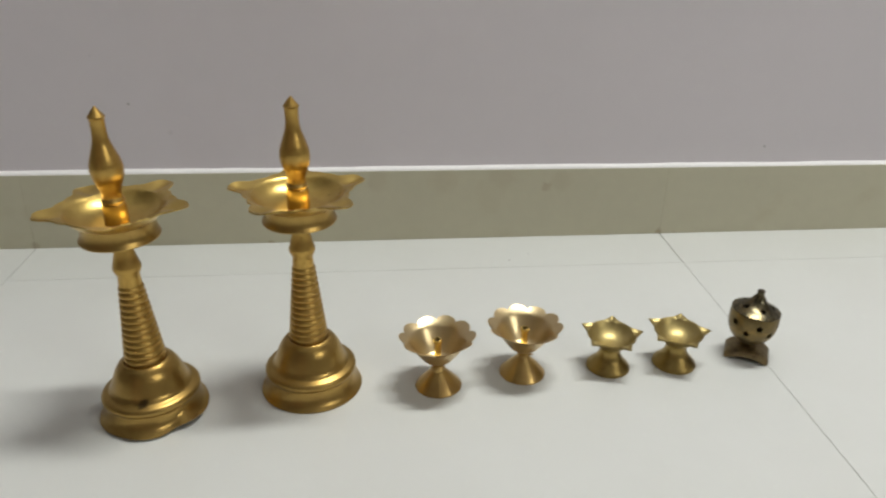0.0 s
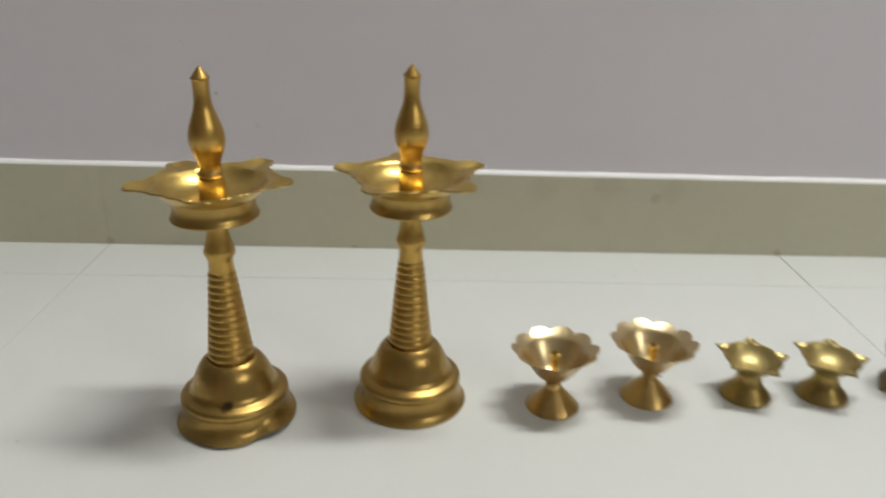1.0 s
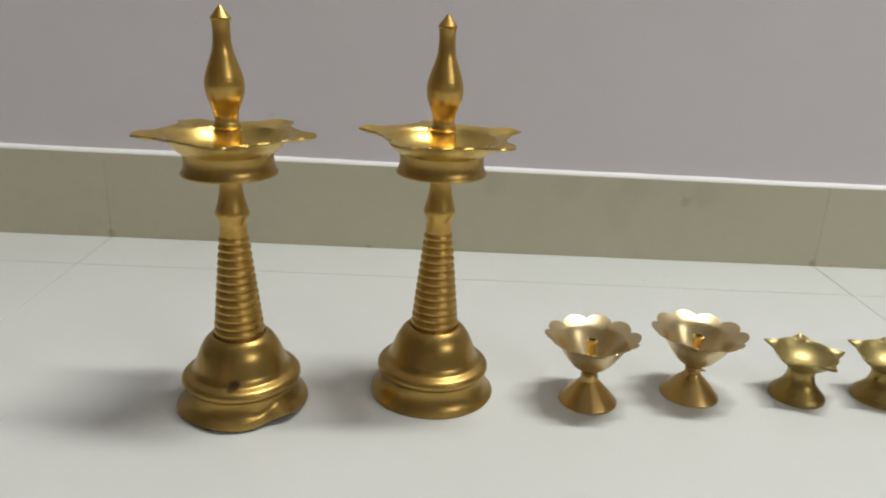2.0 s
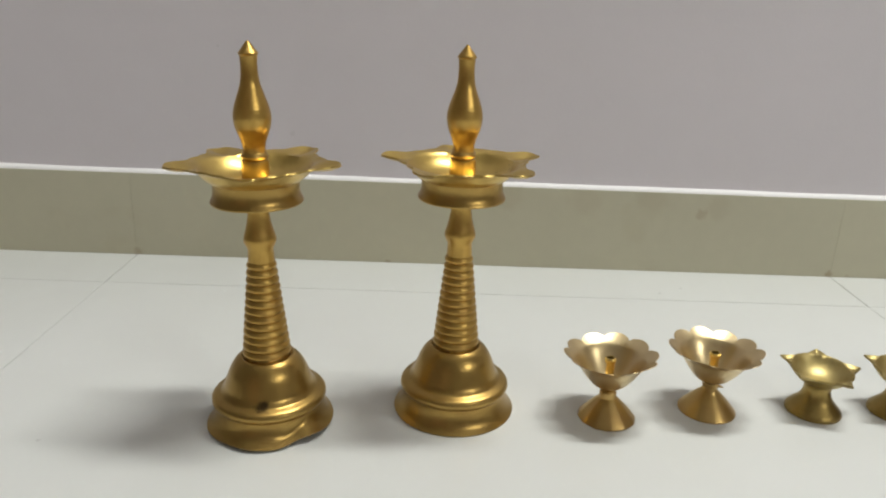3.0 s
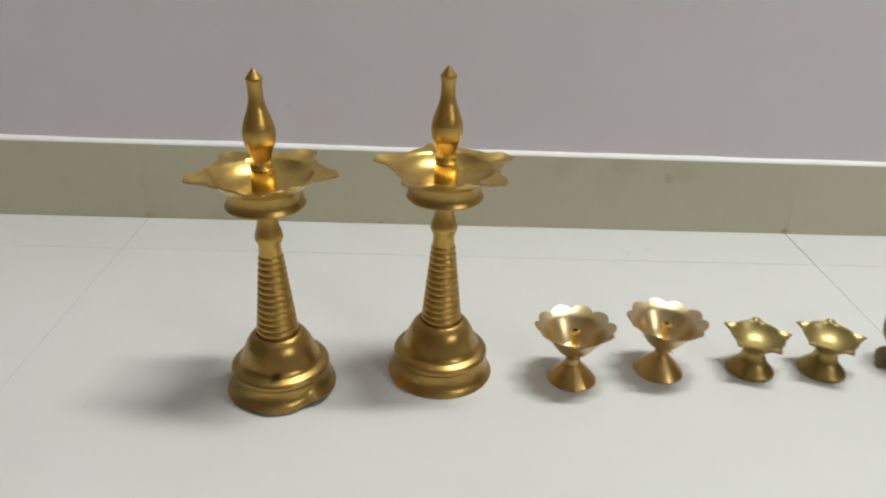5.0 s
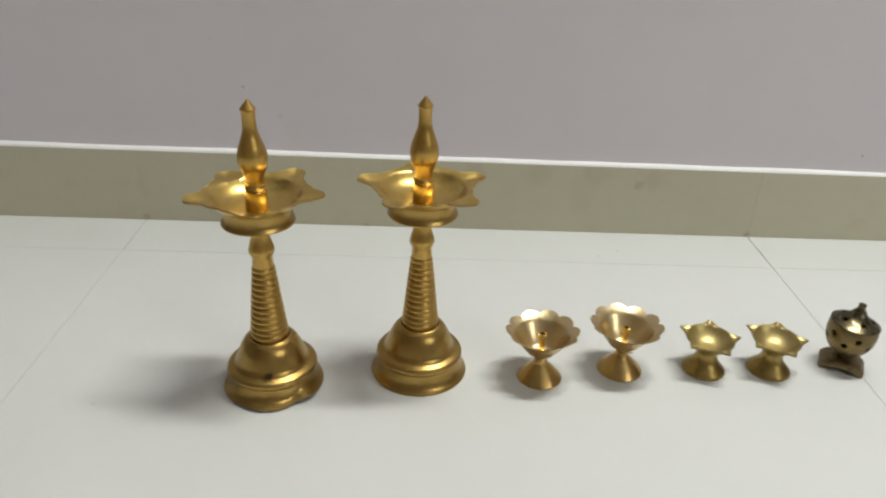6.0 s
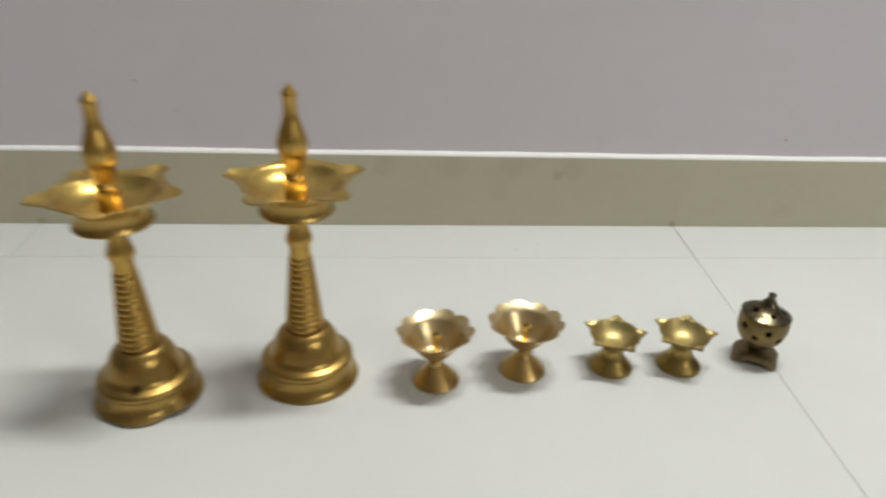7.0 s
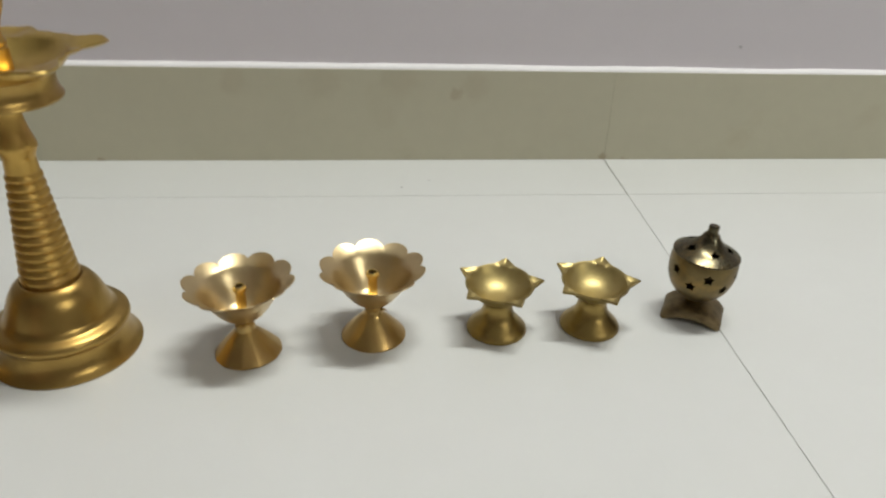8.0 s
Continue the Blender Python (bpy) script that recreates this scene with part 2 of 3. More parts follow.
def setting():
    bm = bmesh.new()
    box(bm, X0 - 0.12, X1 + 0.12, YB - 0.12, WALL + 0.12, -0.10, -0.0011)
    floor = tagged(new("floor", mesh_of("floor", bm, GROUT, 0)), "floor of large off-white polished tiles with thin joints", "floor", kind="structure")
    for name, dims, label in (
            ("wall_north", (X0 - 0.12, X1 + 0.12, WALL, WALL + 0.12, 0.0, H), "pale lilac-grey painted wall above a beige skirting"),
            ("wall_south", (X0 - 0.12, X1 + 0.12, YB - 0.12, YB, 0.0, H), "unseen plain wall of the room, coloured dark for the brass reflections"),
            ("wall_west", (X0 - 0.12, X0, YB, WALL, 0.0, H), "unseen plain wall of the room, coloured dark for the brass reflections"),
            ("wall_east", (X1, X1 + 0.12, YB, WALL, 0.0, H), "unseen plain wall of the room, coloured dark for the brass reflections")):
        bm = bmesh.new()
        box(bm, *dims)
        tagged(new(name, mesh_of(name, bm, PAINT if name == "wall_north" else FAR_DARK, 0)), label, "wall", kind="structure")
    bm = bmesh.new()
    box(bm, X0 - 0.12, X1 + 0.12, YB - 0.12, WALL + 0.12, H, H + 0.1)
    tagged(new("ceiling", mesh_of("ceiling", bm, WHITE, 0)), "plain white painted ceiling", "ceiling", kind="structure")
    # unseen door-shaped panel, added so the brass reflects a pinkish streak
    door = tagged(new("reflection_panel_1"), "unseen door-shaped panel added for the pinkish streak it reflects in the brass", "door", kind="structure")
    door.matrix_world = pose(-2.25, YB, 0)
    bm = bmesh.new()
    box(bm, -0.52, 0.52, 0.002, 0.030, 0.006, 2.06, 0.003)
    part("leaf", bm, PANEL_PINK, door)
    for xa, xb, za, zb in ((-0.60, -0.523, 0.0, 2.14), (0.523, 0.60, 0.0, 2.14), (-0.523, 0.523, 2.063, 2.14)):
        bm = bmesh.new()
        box(bm, xa, xb, 0.002, 0.045, za, zb, 0.003)
        part("frame", bm, PANEL_PINK, door)
    # white cement fillet that closes the top of the skirting against the wall
    bm = bmesh.new()
    n = 260
    rows = []
    for i in range(n + 1):
        x = X0 + (X1 - X0) * i / n
        w = 0.0007 * noise.noise((x * 9, 0.3, 0.1)) + 0.0004 * noise.noise((x * 40, 1.3, 0.1))
        t = skirt_top(x)
        rows.append([bm.verts.new(p) for p in ((x, WALL + 0.001, t - 0.02), (x, 0.0035, t - 0.02), (x, 0.0005, t + 0.0002 + w * 0.4),
                                               (x, 0.0018, t + 0.0021 + w), (x, 0.0048, t + 0.0034 + w), (x, WALL + 0.001, t + 0.0042 + 1.5 * w))])
    for a, b in zip(rows, rows[1:]):
        for k in range(6):
            bm.faces.new((a[k], a[(k + 1) % 6], b[(k + 1) % 6], b[k]))
    bm.faces.new(rows[0])
    bm.faces.new(rows[-1][::-1])
    board = tagged(new("baseboard", mesh_of("baseboard", bm, PUTTY, 50)),
                   "beige tile skirting with a rough white cement top edge", "skirting", kind="structure")
    return floor, board


FLOOR, BOARD = setting()


# ---- tall oil lamps ----
def finial_outline():
    o = [(0.0, 0.2668), (0.0007, 0.2666)] + [(0.0062, 0.2594), (0.0063, 0.2586), (0.0056, 0.2578)]
    o += curve([(0.0056, 0.2578), (0.0053, 0.252), (0.0056, 0.245), (0.0066, 0.2395), (0.0090, 0.2325), (0.0113, 0.2255),
                (0.0121, 0.2195), (0.0111, 0.2125), (0.0087, 0.2062), (0.0073, 0.2010), (0.0073, 0.1970)], 0.0008)[1:]
    # three fine engraved lines round the bulb
    o = [(q - 0.00012, z) if any(abs(z - c) < 0.00045 for c in (0.2262, 0.2236, 0.2210)) else (q, z) for q, z in o]
    o += [(0.0083, 0.1958), (0.0088, 0.1943), (0.0084, 0.1929), (0.0077, 0.1922), (0.0086, 0.1916)]
    o += [(0.0089, 0.190), (0.0093, 0.1742), (0.0, 0.1742)]
    return o


def column_outline():
    o = [(0.0, 0.1715), (0.0070, 0.1715), (0.0070, 0.160)]
    o += curve([(0.0070, 0.160), (0.0073, 0.154), (0.0085, 0.147), (0.0106, 0.1395), (0.0110, 0.1372)])[1:]
    o += [(0.0108, 0.1358), (0.0090, 0.1318), (0.0086, 0.1300), (0.0088, 0.1270), (0.0090, 0.1222)]
    rings, top, bottom = 13, 0.1222, 0.0525
    pitch = (top - bottom) / rings
    for i in range(rings):
        z = top - i * pitch
        r = 0.0094 + (0.0168 - 0.0094) * (i + 0.5) / rings
        o += [(r - 0.0010, z - 0.05 * pitch), (r - 0.0003, z - 0.20 * pitch), (r + 0.0004, z - 0.42 * pitch), (r + 0.0005, z - 0.66 * pitch),
              (r + 0.0001, z - 0.84 * pitch), (r - 0.0009, z - 0.95 * pitch)]
    o += [(0.0160, 0.0520), (0.0160, 0.0495), (0.0, 0.0495)]
    return o


def base_outline():
    o = [(0.0, 0.0505), (0.0162, 0.0505), (0.0176, 0.0520), (0.0188, 0.0518)]
    o += curve([(0.0188, 0.0518), (0.0226, 0.0485), (0.0264, 0.0425), (0.0293, 0.0352), (0.0314, 0.0295), (0.0338, 0.0262)])[1:]
    o += curve([(0.0338, 0.0262), (0.0362, 0.0250), (0.0386, 0.0238), (0.0402, 0.0220), (0.0404, 0.0200), (0.0395, 0.0180), (0.0384, 0.0166)])[1:]
    o += curve([(0.0384, 0.0166), (0.0385, 0.0138), (0.0393, 0.0102), (0.0407, 0.0066), (0.0426, 0.0035), (0.0446, 0.0013)])[1:]
    o += [(0.0452, 0.0007), (0.0450, 0.0)]
    o += [(0.0440, 0.0), (0.0412, 0.0030), (0.0372, 0.0085), (0.0360, 0.014), (0.0300, 0.020), (0.0, 0.021)]
    return o


def collar_outline():
    o = curve([(0.0286, 0.1779), (0.0283, 0.1762), (0.0281, 0.1738), (0.0283, 0.1710), (0.0290, 0.1682), (0.0302, 0.1659)])
    o += [(0.0306, 0.1650), (0.0304, 0.1641), (0.0296, 0.1640), (0.0280, 0.1668), (0.0268, 0.1690), (0.0240, 0.1696), (0.0065, 0.1698),
          (0.0065, 0.1732), (0.0212, 0.1746), (0.0262, 0.1764)]
    return o


def dish(parent, tips, thick=0.0011):
    """A shallow bowl with a flat lip drawn out into five rounded spouts."""
    lower = [(0.0, 0.1742)] + curve([(0.0060, 0.1743), (0.0140, 0.1746), (0.0212, 0.1753), (0.0285, 0.1778), (0.0342, 0.1822), (0.0378, 0.1868)], 0.002)
    lower += [(0.0387, 0.1876), (0.0394, 0.1881), (0.0400, 0.1884), (0.0406, 0.1887), (0.0411, 0.1889), (0.0416, 0.1891), (0.0421, 0.1893)]
    n = len(lower)
    upper = [(max(0.0, r - 0.0004), z + thick) for r, z in reversed(lower)]
    outline = lower + upper
    lip = {}
    for i in range(len(outline)):
        j = i if i < n else 2 * n - 1 - i
        lip[i] = max(0.0, (j - (n - 8)) / 7.0)

    def bend(a, r, z, i):
        w = lip[i]
        if w <= 0:
            return r, z
        spout = max(math.exp(-(gap(a, t) / 13.5) ** 4) * k for t, k in tips)
        tip = max(bump_at(a, t, 6.0) * k for t, k in tips)
        shoulder = max(bump_at(a, t, 25.0) * k for t, k in tips)
        wave = 0.0005 * math.cos(20 * a + tips[0][0]) + 0.0004 * math.sin(7 * a)
        grow = 0.0086 * spout + 0.0014 * tip + 0.0058 * shoulder + wave
        rise = 0.0010 * spout - 0.0010 * tip + 0.0006 * math.sin(2 * a + 1.0)
        # each spout is hollowed along its middle, with a rolled edge
        hollow = max(bump_at(a, t, 7.5) * k for t, k in tips) * math.sin(math.pi * min(1.0, w * 1.02)) ** 0.7
        edge = max(0.0, w - 0.72) / 0.28
        return r + w * grow, z + w * rise - 0.0020 * hollow + 0.0002 * edge

    ob = part("dish", lathe(outline, 180, bend), BRASS_BOWL, parent, "shallow five-spouted brass dish", 40)
    return ob


def oil_lamp(x, y, label, tips, lean=(0, 0), bent=False):
    lamp = stand("oil_lamp", x, y, label, "oil lamp", "tall brass oil lamps", 0, lean)

    def dented(a, r, z, i):
        k = max(0.0, min(1.0, (0.016 - z) / 0.012)) if r > 0.036 else 0.0
        up = 0.0046 * bump_at(a, 320, 19) + 0.0024 * bump_at(a, 60, 30)
        up += 0.0024 * bump_at(a, 252, 34) * max(0.0, min(1.0, (0.010 - z) / 0.010))
        out = -0.0022 * bump_at(a, 304, 10) + 0.0016 * bump_at(a, 325, 12) + 0.0016 * bump_at(a, 265, 20)
        return r + k * out, z + k * up

    part("base", lathe(base_outline(), 96, dented if bent else None), AGED_SPOTTED if bent else BRASS_AGED, lamp,
         "domed brass base with a bent, uneven foot rim" if bent else "domed brass base with a rolled ring", 32)
    part("column", lathe(column_outline(), 72), BRASS, lamp, "ribbed tapering brass column", 50)
    part("collar", lathe(collar_outline(), 72, closed=True), BRASS_AGED, lamp, "", 35)
    dish(lamp, tips)
    part("finial", lathe(finial_outline(), 64), BRASS, lamp, "bulb-shaped brass finial with a pointed tip", 30)
    return lamp


oil_lamp(-0.5698, -0.3290, "tall ribbed brass oil lamp with five-spouted dish and bent foot rim",
         [(203, 1.0), (133, 0.95), (60, 1.0), (351, 1.0), (277, 0.45)], (-0.6, -0.72), True)
oil_lamp(-0.4360, -0.3035, "tall ribbed brass oil lamp with five-spouted dish, standing straight",
         [(170, 1.0), (242, 0.95), (317, 1.0), (24, 1.0), (98, 0.8)], (-0.4, 0.0))


# ---- flower-shaped cup lamps ----
def flower_lamp(x, y, turn, label, faceted, lean):
    lamp = stand("flower_lamp", x, y, label, "oil lamp", "flower-shaped cup lamps", turn, lean)
    foot = curve([(0.0215, 0.0), (0.0214, 0.0008), (0.0200, 0.0026), (0.0152, 0.0082), (0.0105, 0.0132), (0.0072, 0.0165)], 0.002)
    foot += [(0.0064, 0.0172), (0.0062, 0.0182), (0.0062, 0.0214), (0.0056, 0.0222)] if faceted else [(0.0060, 0.0182), (0.0055, 0.0202), (0.0060, 0.0222)]
    foot += [(0.0064, 0.0244), (0.0, 0.0244), (0.0, 0.0150), (0.0060, 0.0140), (0.0140, 0.0066), (0.0195, 0.0008), (0.0205, 0.0)]

    def facets(a, r, z, i):
        if z > 0.0160 or r < 0.007:
            return r, z
        step = math.radians(30)
        off = (a % step) - step / 2
        return r * (0.965 + 0.035 * (math.cos(step / 2) / math.cos(off) - 0.93) / 0.07), z

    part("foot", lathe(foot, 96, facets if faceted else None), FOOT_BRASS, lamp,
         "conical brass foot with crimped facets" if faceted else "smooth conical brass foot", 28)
    wall_in = curve([(0.0, 0.0262), (0.0050, 0.0264), (0.0110, 0.0284), (0.0160, 0.0336), (0.0203, 0.0397), (0.0235, 0.0448), (0.0254, 0.0476)], 0.002)
    flare = [(0.0258, 0.0480), (0.0271, 0.0490), (0.0284, 0.0499), (0.0298, 0.0508), (0.0314, 0.0518), (0.0329, 0.0527), (0.0344, 0.0536)]
    inner = wall_in + flare
    n = len(inner)
    outer = [(r + (0.0003 if r > 0.004 else 0), z - 0.0005) for r, z in inner]
    outline = outer + inner[::-1]
    petals = 10

    def scallop(a, r, z, i):
        j = i if i < n else 2 * n - 1 - i
        w = max(0.0, (j - (n - 7)) / 6.0)
        s = abs(math.cos(petals * a / 2))
        cut = 0.0044 * (1 - s ** 0.62)
        return r - w * cut, z - w * cut * 0.62 + 0.0006 * w * math.sin(3 * a + turn)

    part("bowl", lathe(outline, 240, scallop), PALE_BRASS, lamp, "thin brass bowl with a scalloped petal rim", 50)
    tube = [(0.0, 0.0262), (0.0036, 0.0262), (0.0033, 0.0280), (0.0031, 0.0440), (0.0034, 0.0448), (0.0042, 0.0462), (0.0040, 0.0482), (0.0032, 0.0490),
            (0.0025, 0.0489), (0.0024, 0.0480), (0.0024, 0.0320), (0.0, 0.0320)]
    pipe = part("wick_tube", lathe(tube, 32), BRASS_BOWL, lamp, "upright brass wick tube with an open top", 45)
    # added liner: shade inside the tube, put in as dark colour
    bore = [(0.0, 0.0322), (0.0022, 0.0322), (0.0022, 0.0470), (0.0019, 0.0470), (0.0019, 0.0330), (0.0, 0.0330)]
    part("bore", lathe(bore, 24), BORE_SHADE, pipe, "dark liner inside the wick tube, coloured as the shade of the hole", 40)
    if not faceted:
        # torn sliver of sheet that sticks out at the waist
        bm = bmesh.new()
        tip = bm.verts.new((0.0105, 0.0, 0.0216))
        ring = [bm.verts.new(p) for p in ((0.0052, -0.0014, 0.0226), (0.0052, 0.0014, 0.0226), (0.0050, 0.0012, 0.0206), (0.0050, -0.0012, 0.0206))]
        bm.faces.new(ring)
        for k in range(4):
            bm.faces.new((ring[k], tip, ring[(k + 1) % 4]))
        sliver = part("sliver", bm, FOOT_BRASS, lamp, "torn sliver of brass at the waist", 0)
        sliver.matrix_basis = pose(0, 0, 0, 0, 0, -25 - turn)
    return lamp


flower_lamp(-0.3205, -0.3135, -2.0, "small pale brass lamp, flower cup on a crimped foot", True, (-1.0, -1.6))
flower_lamp(-0.2400, -0.2985, 22.0, "small pale brass lamp, flower cup on a smooth foot", False, (0.0, 0.0))


# ---- star-shaped dish lamps ----
def star_lamp(x, y, turn, label, lean):
    lamp = stand("star_lamp", x, y, label, "oil lamp", "star-shaped dish lamps", turn, lean)
    foot = curve([(0.0204, 0.0), (0.0206, 0.0010), (0.0199, 0.0028), (0.0165, 0.0066), (0.0124, 0.0114), (0.0104, 0.0158), (0.0097, 0.0205), (0.0108, 0.0246)], 0.002)
    foot += [(0.0, 0.0246), (0.0, 0.0170), (0.0082, 0.0150), (0.0116, 0.0085), (0.0172, 0.0024), (0.0192, 0.0)]
    part("foot", lathe(foot, 72), DULL_FOOT, lamp, "flared brass foot", 35)
    inner = curve([(0.0, 0.0252), (0.0070, 0.0256), (0.0130, 0.0280), (0.0175, 0.0316), (0.0200, 0.0346), (0.0209, 0.0362)], 0.002)
    inner += [(0.0211, 0.0364), (0.0212, 0.0366), (0.0213, 0.0368), (0.0214, 0.0369), (0.0215, 0.0370), (0.0216, 0.0371)]
    n = len(inner)
    outer = [(r + (0.0008 if r > 0.004 else 0), z - 0.0012) for r, z in inner]
    outline = outer + inner[::-1]

    def spouts(a, r, z, i):
        j = i if i < n else 2 * n - 1 - i
        w = max(0.0, min(1.0, (j - (n - 7)) / 6.0))
        near = min(gap(a, 72 * m) for m in range(5))
        k = max(0.0, 1 - near / 21.0) ** 1.5
        tilt = 0.0010 * math.sin(a + math.radians(turn)) * min(1.0, r / 0.02)
        hollow = math.exp(-(near / 8.0) ** 2) * math.sin(math.pi * w)
        return r + w * (0.0006 + 0.0074 * k), z + tilt + w * (0.0003 + 0.0007 * k) - 0.0012 * hollow

    part("bowl", lathe(outline, 240, spouts), DULL_BRASS, lamp, "brass bowl with five pinched spouts", 50)
    return lamp


star_lamp(-0.1560, -0.2950, 1.0, "small dull brass lamp with five-spouted star dish on flared foot", (0.0, 0.0))
star_lamp(-0.0905, -0.2935, -6.0, "small dull brass lamp with five-spouted star dish on flared foot", (0.0, 0.0))


# ---- incense burner ----
def star_prism(bm, m, size, depth):
    rim = []
    for k in range(10):
        r = size if k % 2 == 0 else size * 0.57
        a = math.pi / 2 + k * math.pi / 5
        rim.append((r * math.cos(a), r * math.sin(a)))
    lo = [bm.verts.new(m @ Vector((u, v, -depth))) for u, v in rim]
    hi = [bm.verts.new(m @ Vector((u, v, depth))) for u, v in rim]
    for k in range(10):
        bm.faces.new((lo[k], lo[(k + 1) % 10], hi[(k + 1) % 10], hi[k]))
    bm.faces.new(lo[::-1])
    bm.faces.new(hi)


def pierced(bm, holes, size, depth, material=BRONZE):
    """Cuts star-shaped holes, each given as (angle, radius, height, slope), through a thin shell."""
    cut = bmesh.new()
    for angle, r, z, slope in holes:
        m = pose(0, 0, 0, 0, 0, angle) @ Matrix.Translation((r, 0, z)) @ pose(0, 0, 0, 0, 90 - slope, 0) @ pose(0, 0, 0, 0, 0, 90)
        star_prism(cut, m, size, depth)
    bmesh.ops.recalc_face_normals(cut, faces=cut.faces)
    shell = new("shell", mesh_of("shell", bm, material, 35))
    tool = new("tool", mesh_of("tool", cut, material, 0))
    mod = shell.modifiers.new("holes", "BOOLEAN")
    mod.operation, mod.solver, mod.object = "DIFFERENCE", "EXACT", tool
    bpy.context.view_layer.update()
    data = bpy.data.meshes.new_from_object(shell.evaluated_get(bpy.context.evaluated_depsgraph_get()))
    for ob in (shell, tool):
        bpy.data.objects.remove(ob)
    data.polygons.foreach_set("use_smooth", [True] * len(data.polygons))
    data.set_sharp_from_angle(angle=radians(35))
    return data


def incense_burner(x, y):
    burner = stand("incense_burner", x, y, "small dark bronze incense burner with star-pierced pot and lid", "incense burner", turn=-28, lean=(0, 0))
    # arched stand: a curved plate with four small feet
    bm = bmesh.new()
    nx, ny, half_x, half_y = 24, 20, 0.0212, 0.0168

    def top(u, v):
        return 0.0048 + 0.0078 * (1 - abs(u) ** 2.6) * (1 - 0.25 * v * v) - 0.0014 * v ** 6 - 0.0010 * u ** 8

    grid = {}
    for side in (0, 1):
        for i in range(nx + 1):
            for j in range(ny + 1):
                u, v = 2 * i / nx - 1, 2 * j / ny - 1
                px = half_x * u * (1 - 0.10 * v ** 6 * u * u) * (1 - 0.04 * (1 - v * v))
                py = half_y * v * (1 - 0.10 * u ** 6 * v * v) * (1 - 0.05 * (1 - u * u))
                z = top(u, v)
                if side:
                    z = max(0.0, min(z - 0.0030, 0.0052 * (1 - u * u) + 0.0016 * (1 - v * v) - 0.0004))
                grid[side, i, j] = bm.verts.new((px, py, z))
    for i in range(nx):
        for j in range(ny):
            bm.faces.new([grid[0, i + a, j + b] for a, b in ((0, 0), (1, 0), (1, 1), (0, 1))])
            bm.faces.new([grid[1, i + a, j + b] for a, b in ((0, 0), (0, 1), (1, 1), (1, 0))])
    for i in range(nx):
        for j in (0, ny):
            bm.faces.new((grid[0, i, j], grid[0, i + 1, j], grid[1, i + 1, j], grid[1, i, j]))
    for j in range(ny):
        for i in (0, nx):
            bm.faces.new((grid[0, i, j], grid[0, i, j + 1], grid[1, i, j + 1], grid[1, i, j]))
    part("stand", bm, STAND_BRONZE, burner, "arched bronze stand with four corner feet", 60)
    # pot: a rounded shell
    out = curve([(0.0, 0.0124), (0.0062, 0.0124), (0.0066, 0.0146), (0.0092, 0.0164), (0.0150, 0.0204), (0.0199, 0.0272), (0.0223, 0.0350), (0.0228, 0.0420), (0.0225, 0.0472), (0.0218, 0.0500)], 0.002)
    pot_in = [(max(0.0, r - 0.0011), z + (0.0011 if z < 0.03 else 0.0)) for r, z in reversed(out)]
    holes = [(60 * k + 225, 0.0226, 0.0414, 0) for k in range(6)] + [(60 * k + 258, 0.0214, 0.0336, -18) for k in range(6)]
    pot = new("pot", pierced(lathe(out + pot_in, 72), holes, 0.0041, 0.004, POT_BRONZE))
    pot.parent = burner
    tagged(pot, "rounded bronze pot pierced with small stars")
    lid_out = [(0.0216, 0.0496), (0.0223, 0.0501), (0.0226, 0.0507), (0.0224, 0.0513), (0.0217, 0.0517)]
    lid_out += curve([(0.0217, 0.0517), (0.0186, 0.0536), (0.0146, 0.0554), (0.0106, 0.0580), (0.0074, 0.0612), (0.0050, 0.0650)], 0.002)[1:]
    lid_out += [(0.0, 0.0658)]
    lid_in = [(0.0, 0.0642), (0.0042, 0.0630), (0.0098, 0.0572), (0.0144, 0.0542), (0.0200, 0.0512), (0.0205, 0.0496)]
    lid = new("lid", pierced(lathe(lid_out + lid_in, 72), [(72 * k + 221, 0.0140, 0.0560, 62) for k in range(5)], 0.0038, 0.006))
    lid.parent = burner
    tagged(lid, "conical bronze lid pierced with small stars")
    knob = [(0.0, 0.0615), (0.0056, 0.0628), (0.0043, 0.0652), (0.0036, 0.0674), (0.0034, 0.0694), (0.0037, 0.0708), (0.0032, 0.0716), (0.0, 0.0718)]
    part("knob", lathe(knob, 32), BRONZE, lid, "", 50)
    tilt = Matrix.Translation((-0.0014, 0, 0.014)) @ pose(0, 0, 0, 0, 3.0, 0) @ Matrix.Translation((0, 0, -0.014))
    for ob in (pot, lid):
        ob.matrix_basis = pose(0, 0, 0, 0, 0, 28) @ tilt @ pose(0, 0, 0, 0, 0, -28)
    return burner


incense_burner(-0.0125, -0.2830)


# ---- tiles, pieces of the floor and of the skirting ----
def tile_piece(name, x0, x1, y0, y1, z0, tops, material, parent, round_by=0.0004):
    bm = bmesh.new()
    box(bm, x0, x1, y0, y1, z0, z0 + 0.005)
    top = [v for v in bm.verts if v.co.z > z0 + 1e-5]
    for v in top:
        v.co.z = tops[0] if v.co.x < (x0 + x1) / 2 else tops[1]
    bmesh.ops.bevel(bm, geom=list(bm.edges), offset=round_by, segments=2, affect="EDGES")
    ob = new(name, mesh_of(name, bm, material, 30))
    ob.parent = parent
    return ob


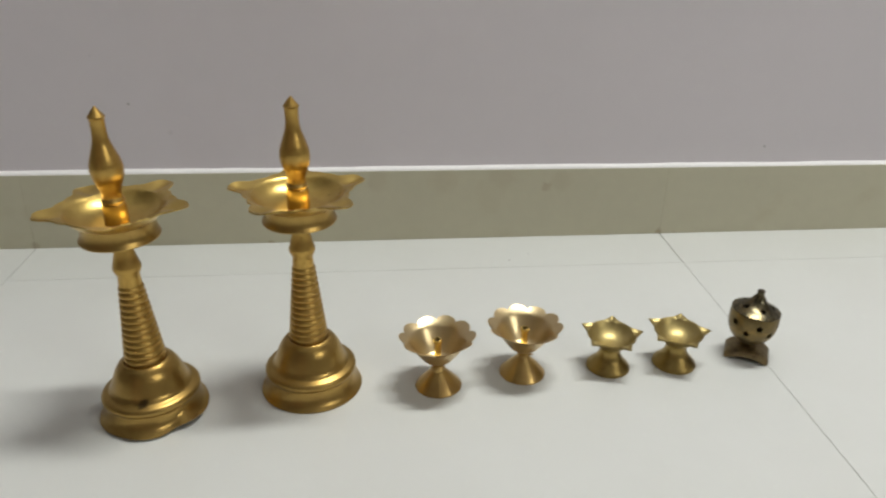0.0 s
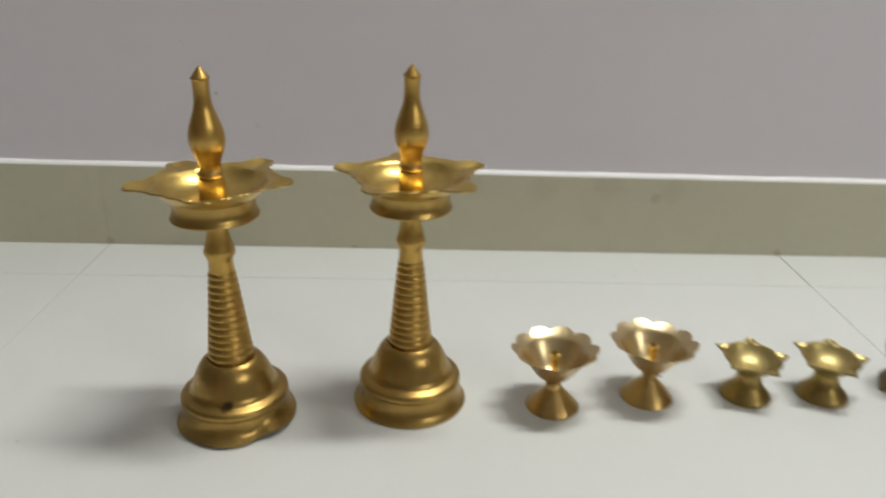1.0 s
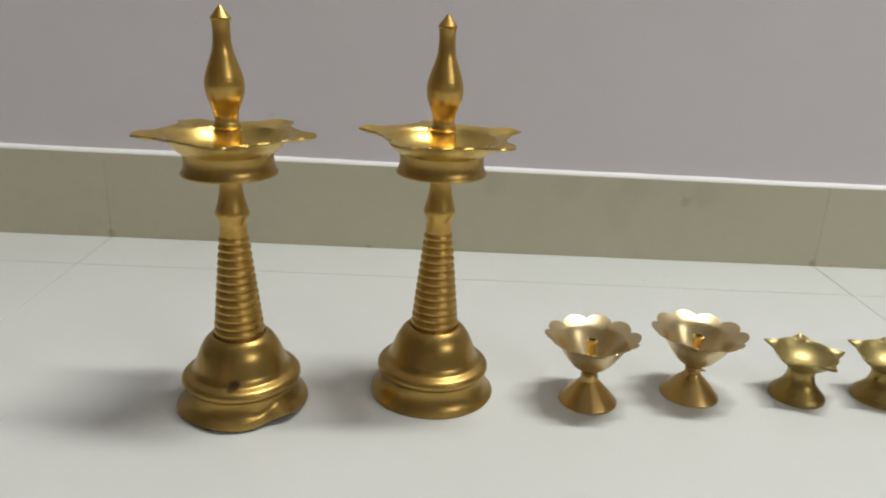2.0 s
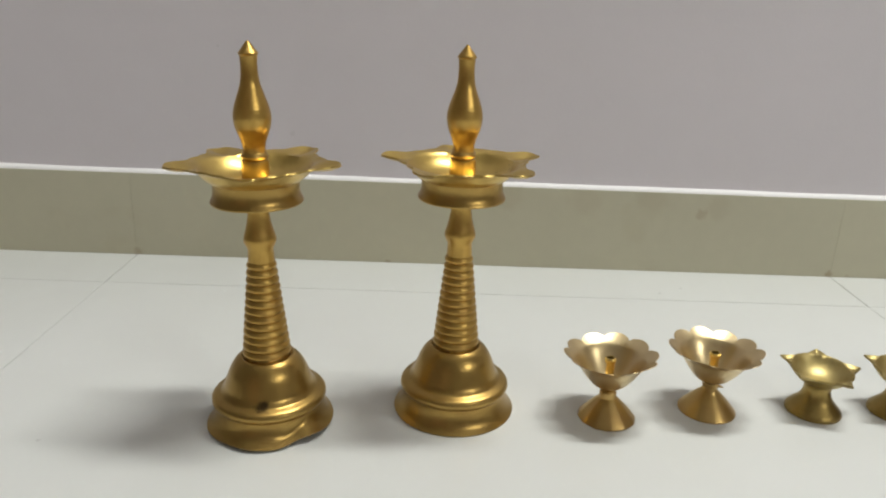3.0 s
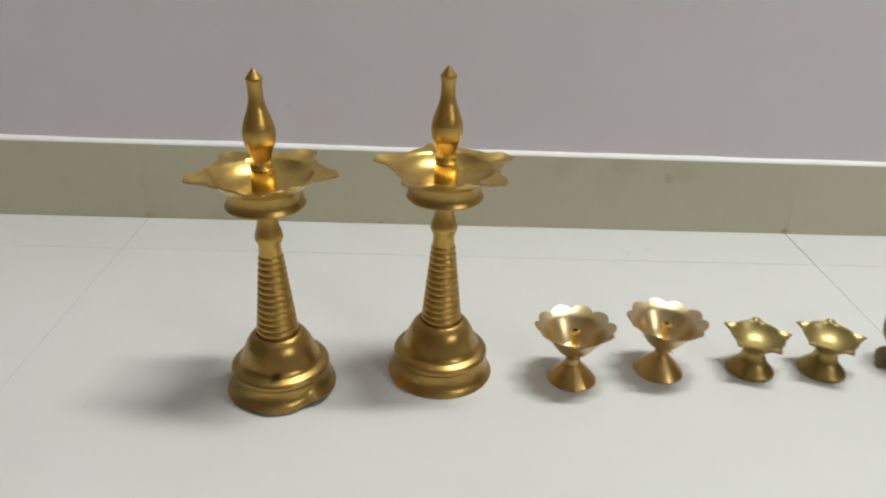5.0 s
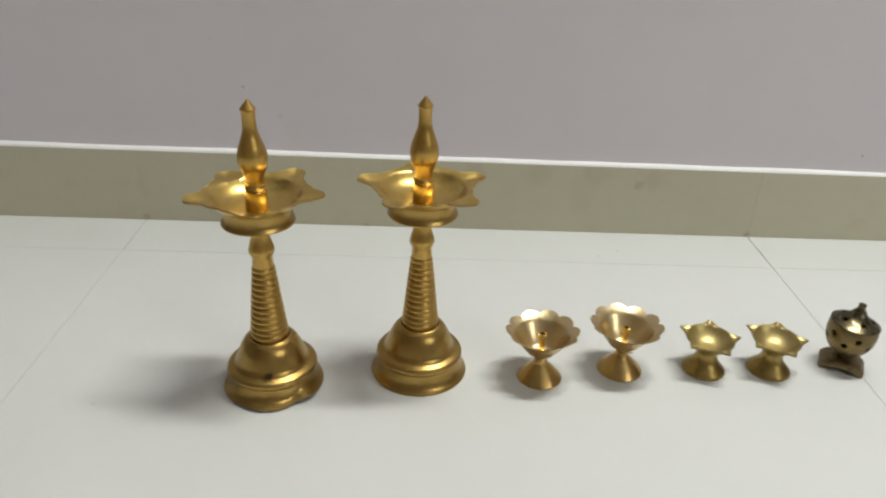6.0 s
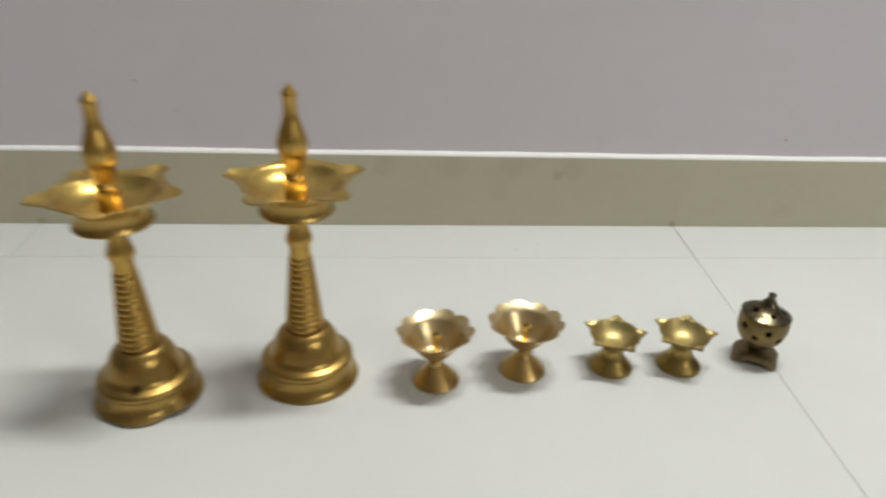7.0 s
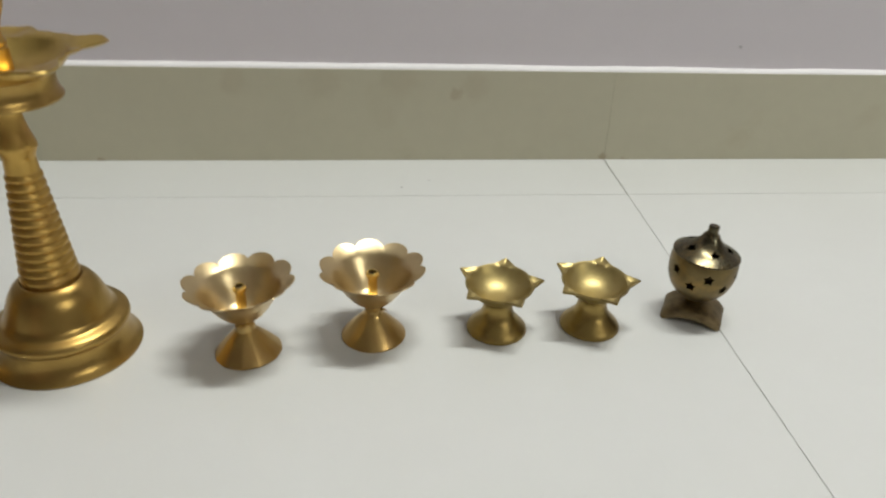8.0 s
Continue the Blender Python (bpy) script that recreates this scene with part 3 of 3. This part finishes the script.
JOINT = 0.00032
xs = [X0] + [0.8 * k for k in range(-3, 4)] + [X1]
ys = [0.001, ROW] + [ROW - 0.8 * k for k in range(1, 5)] + [YB]
for xa, xb in zip(xs, xs[1:]):
    for yb, ya in zip(ys, ys[1:]):
        side = 0.0008 if yb > ROW else JOINT          # the cut row is laid with wider joints
        back, front = (0.00022 if edge == ROW else JOINT for edge in (yb, ya))
        tile_piece("tile", xa + side * 0.5, xb - side * 0.5, ya + front * 0.5, yb - back * 0.5, -0.0095, (0.0, 0.0), TILE, FLOOR,
                   0.0003)
for xa, xb in zip(xs, xs[1:]):
    tile_piece("tile", xa + 0.00008, xb - 0.00008, 0.0, WALL - 0.0005, 0.0002, (skirt_top(xa), skirt_top(xb)), SKIRT, BOARD, 0.00012)
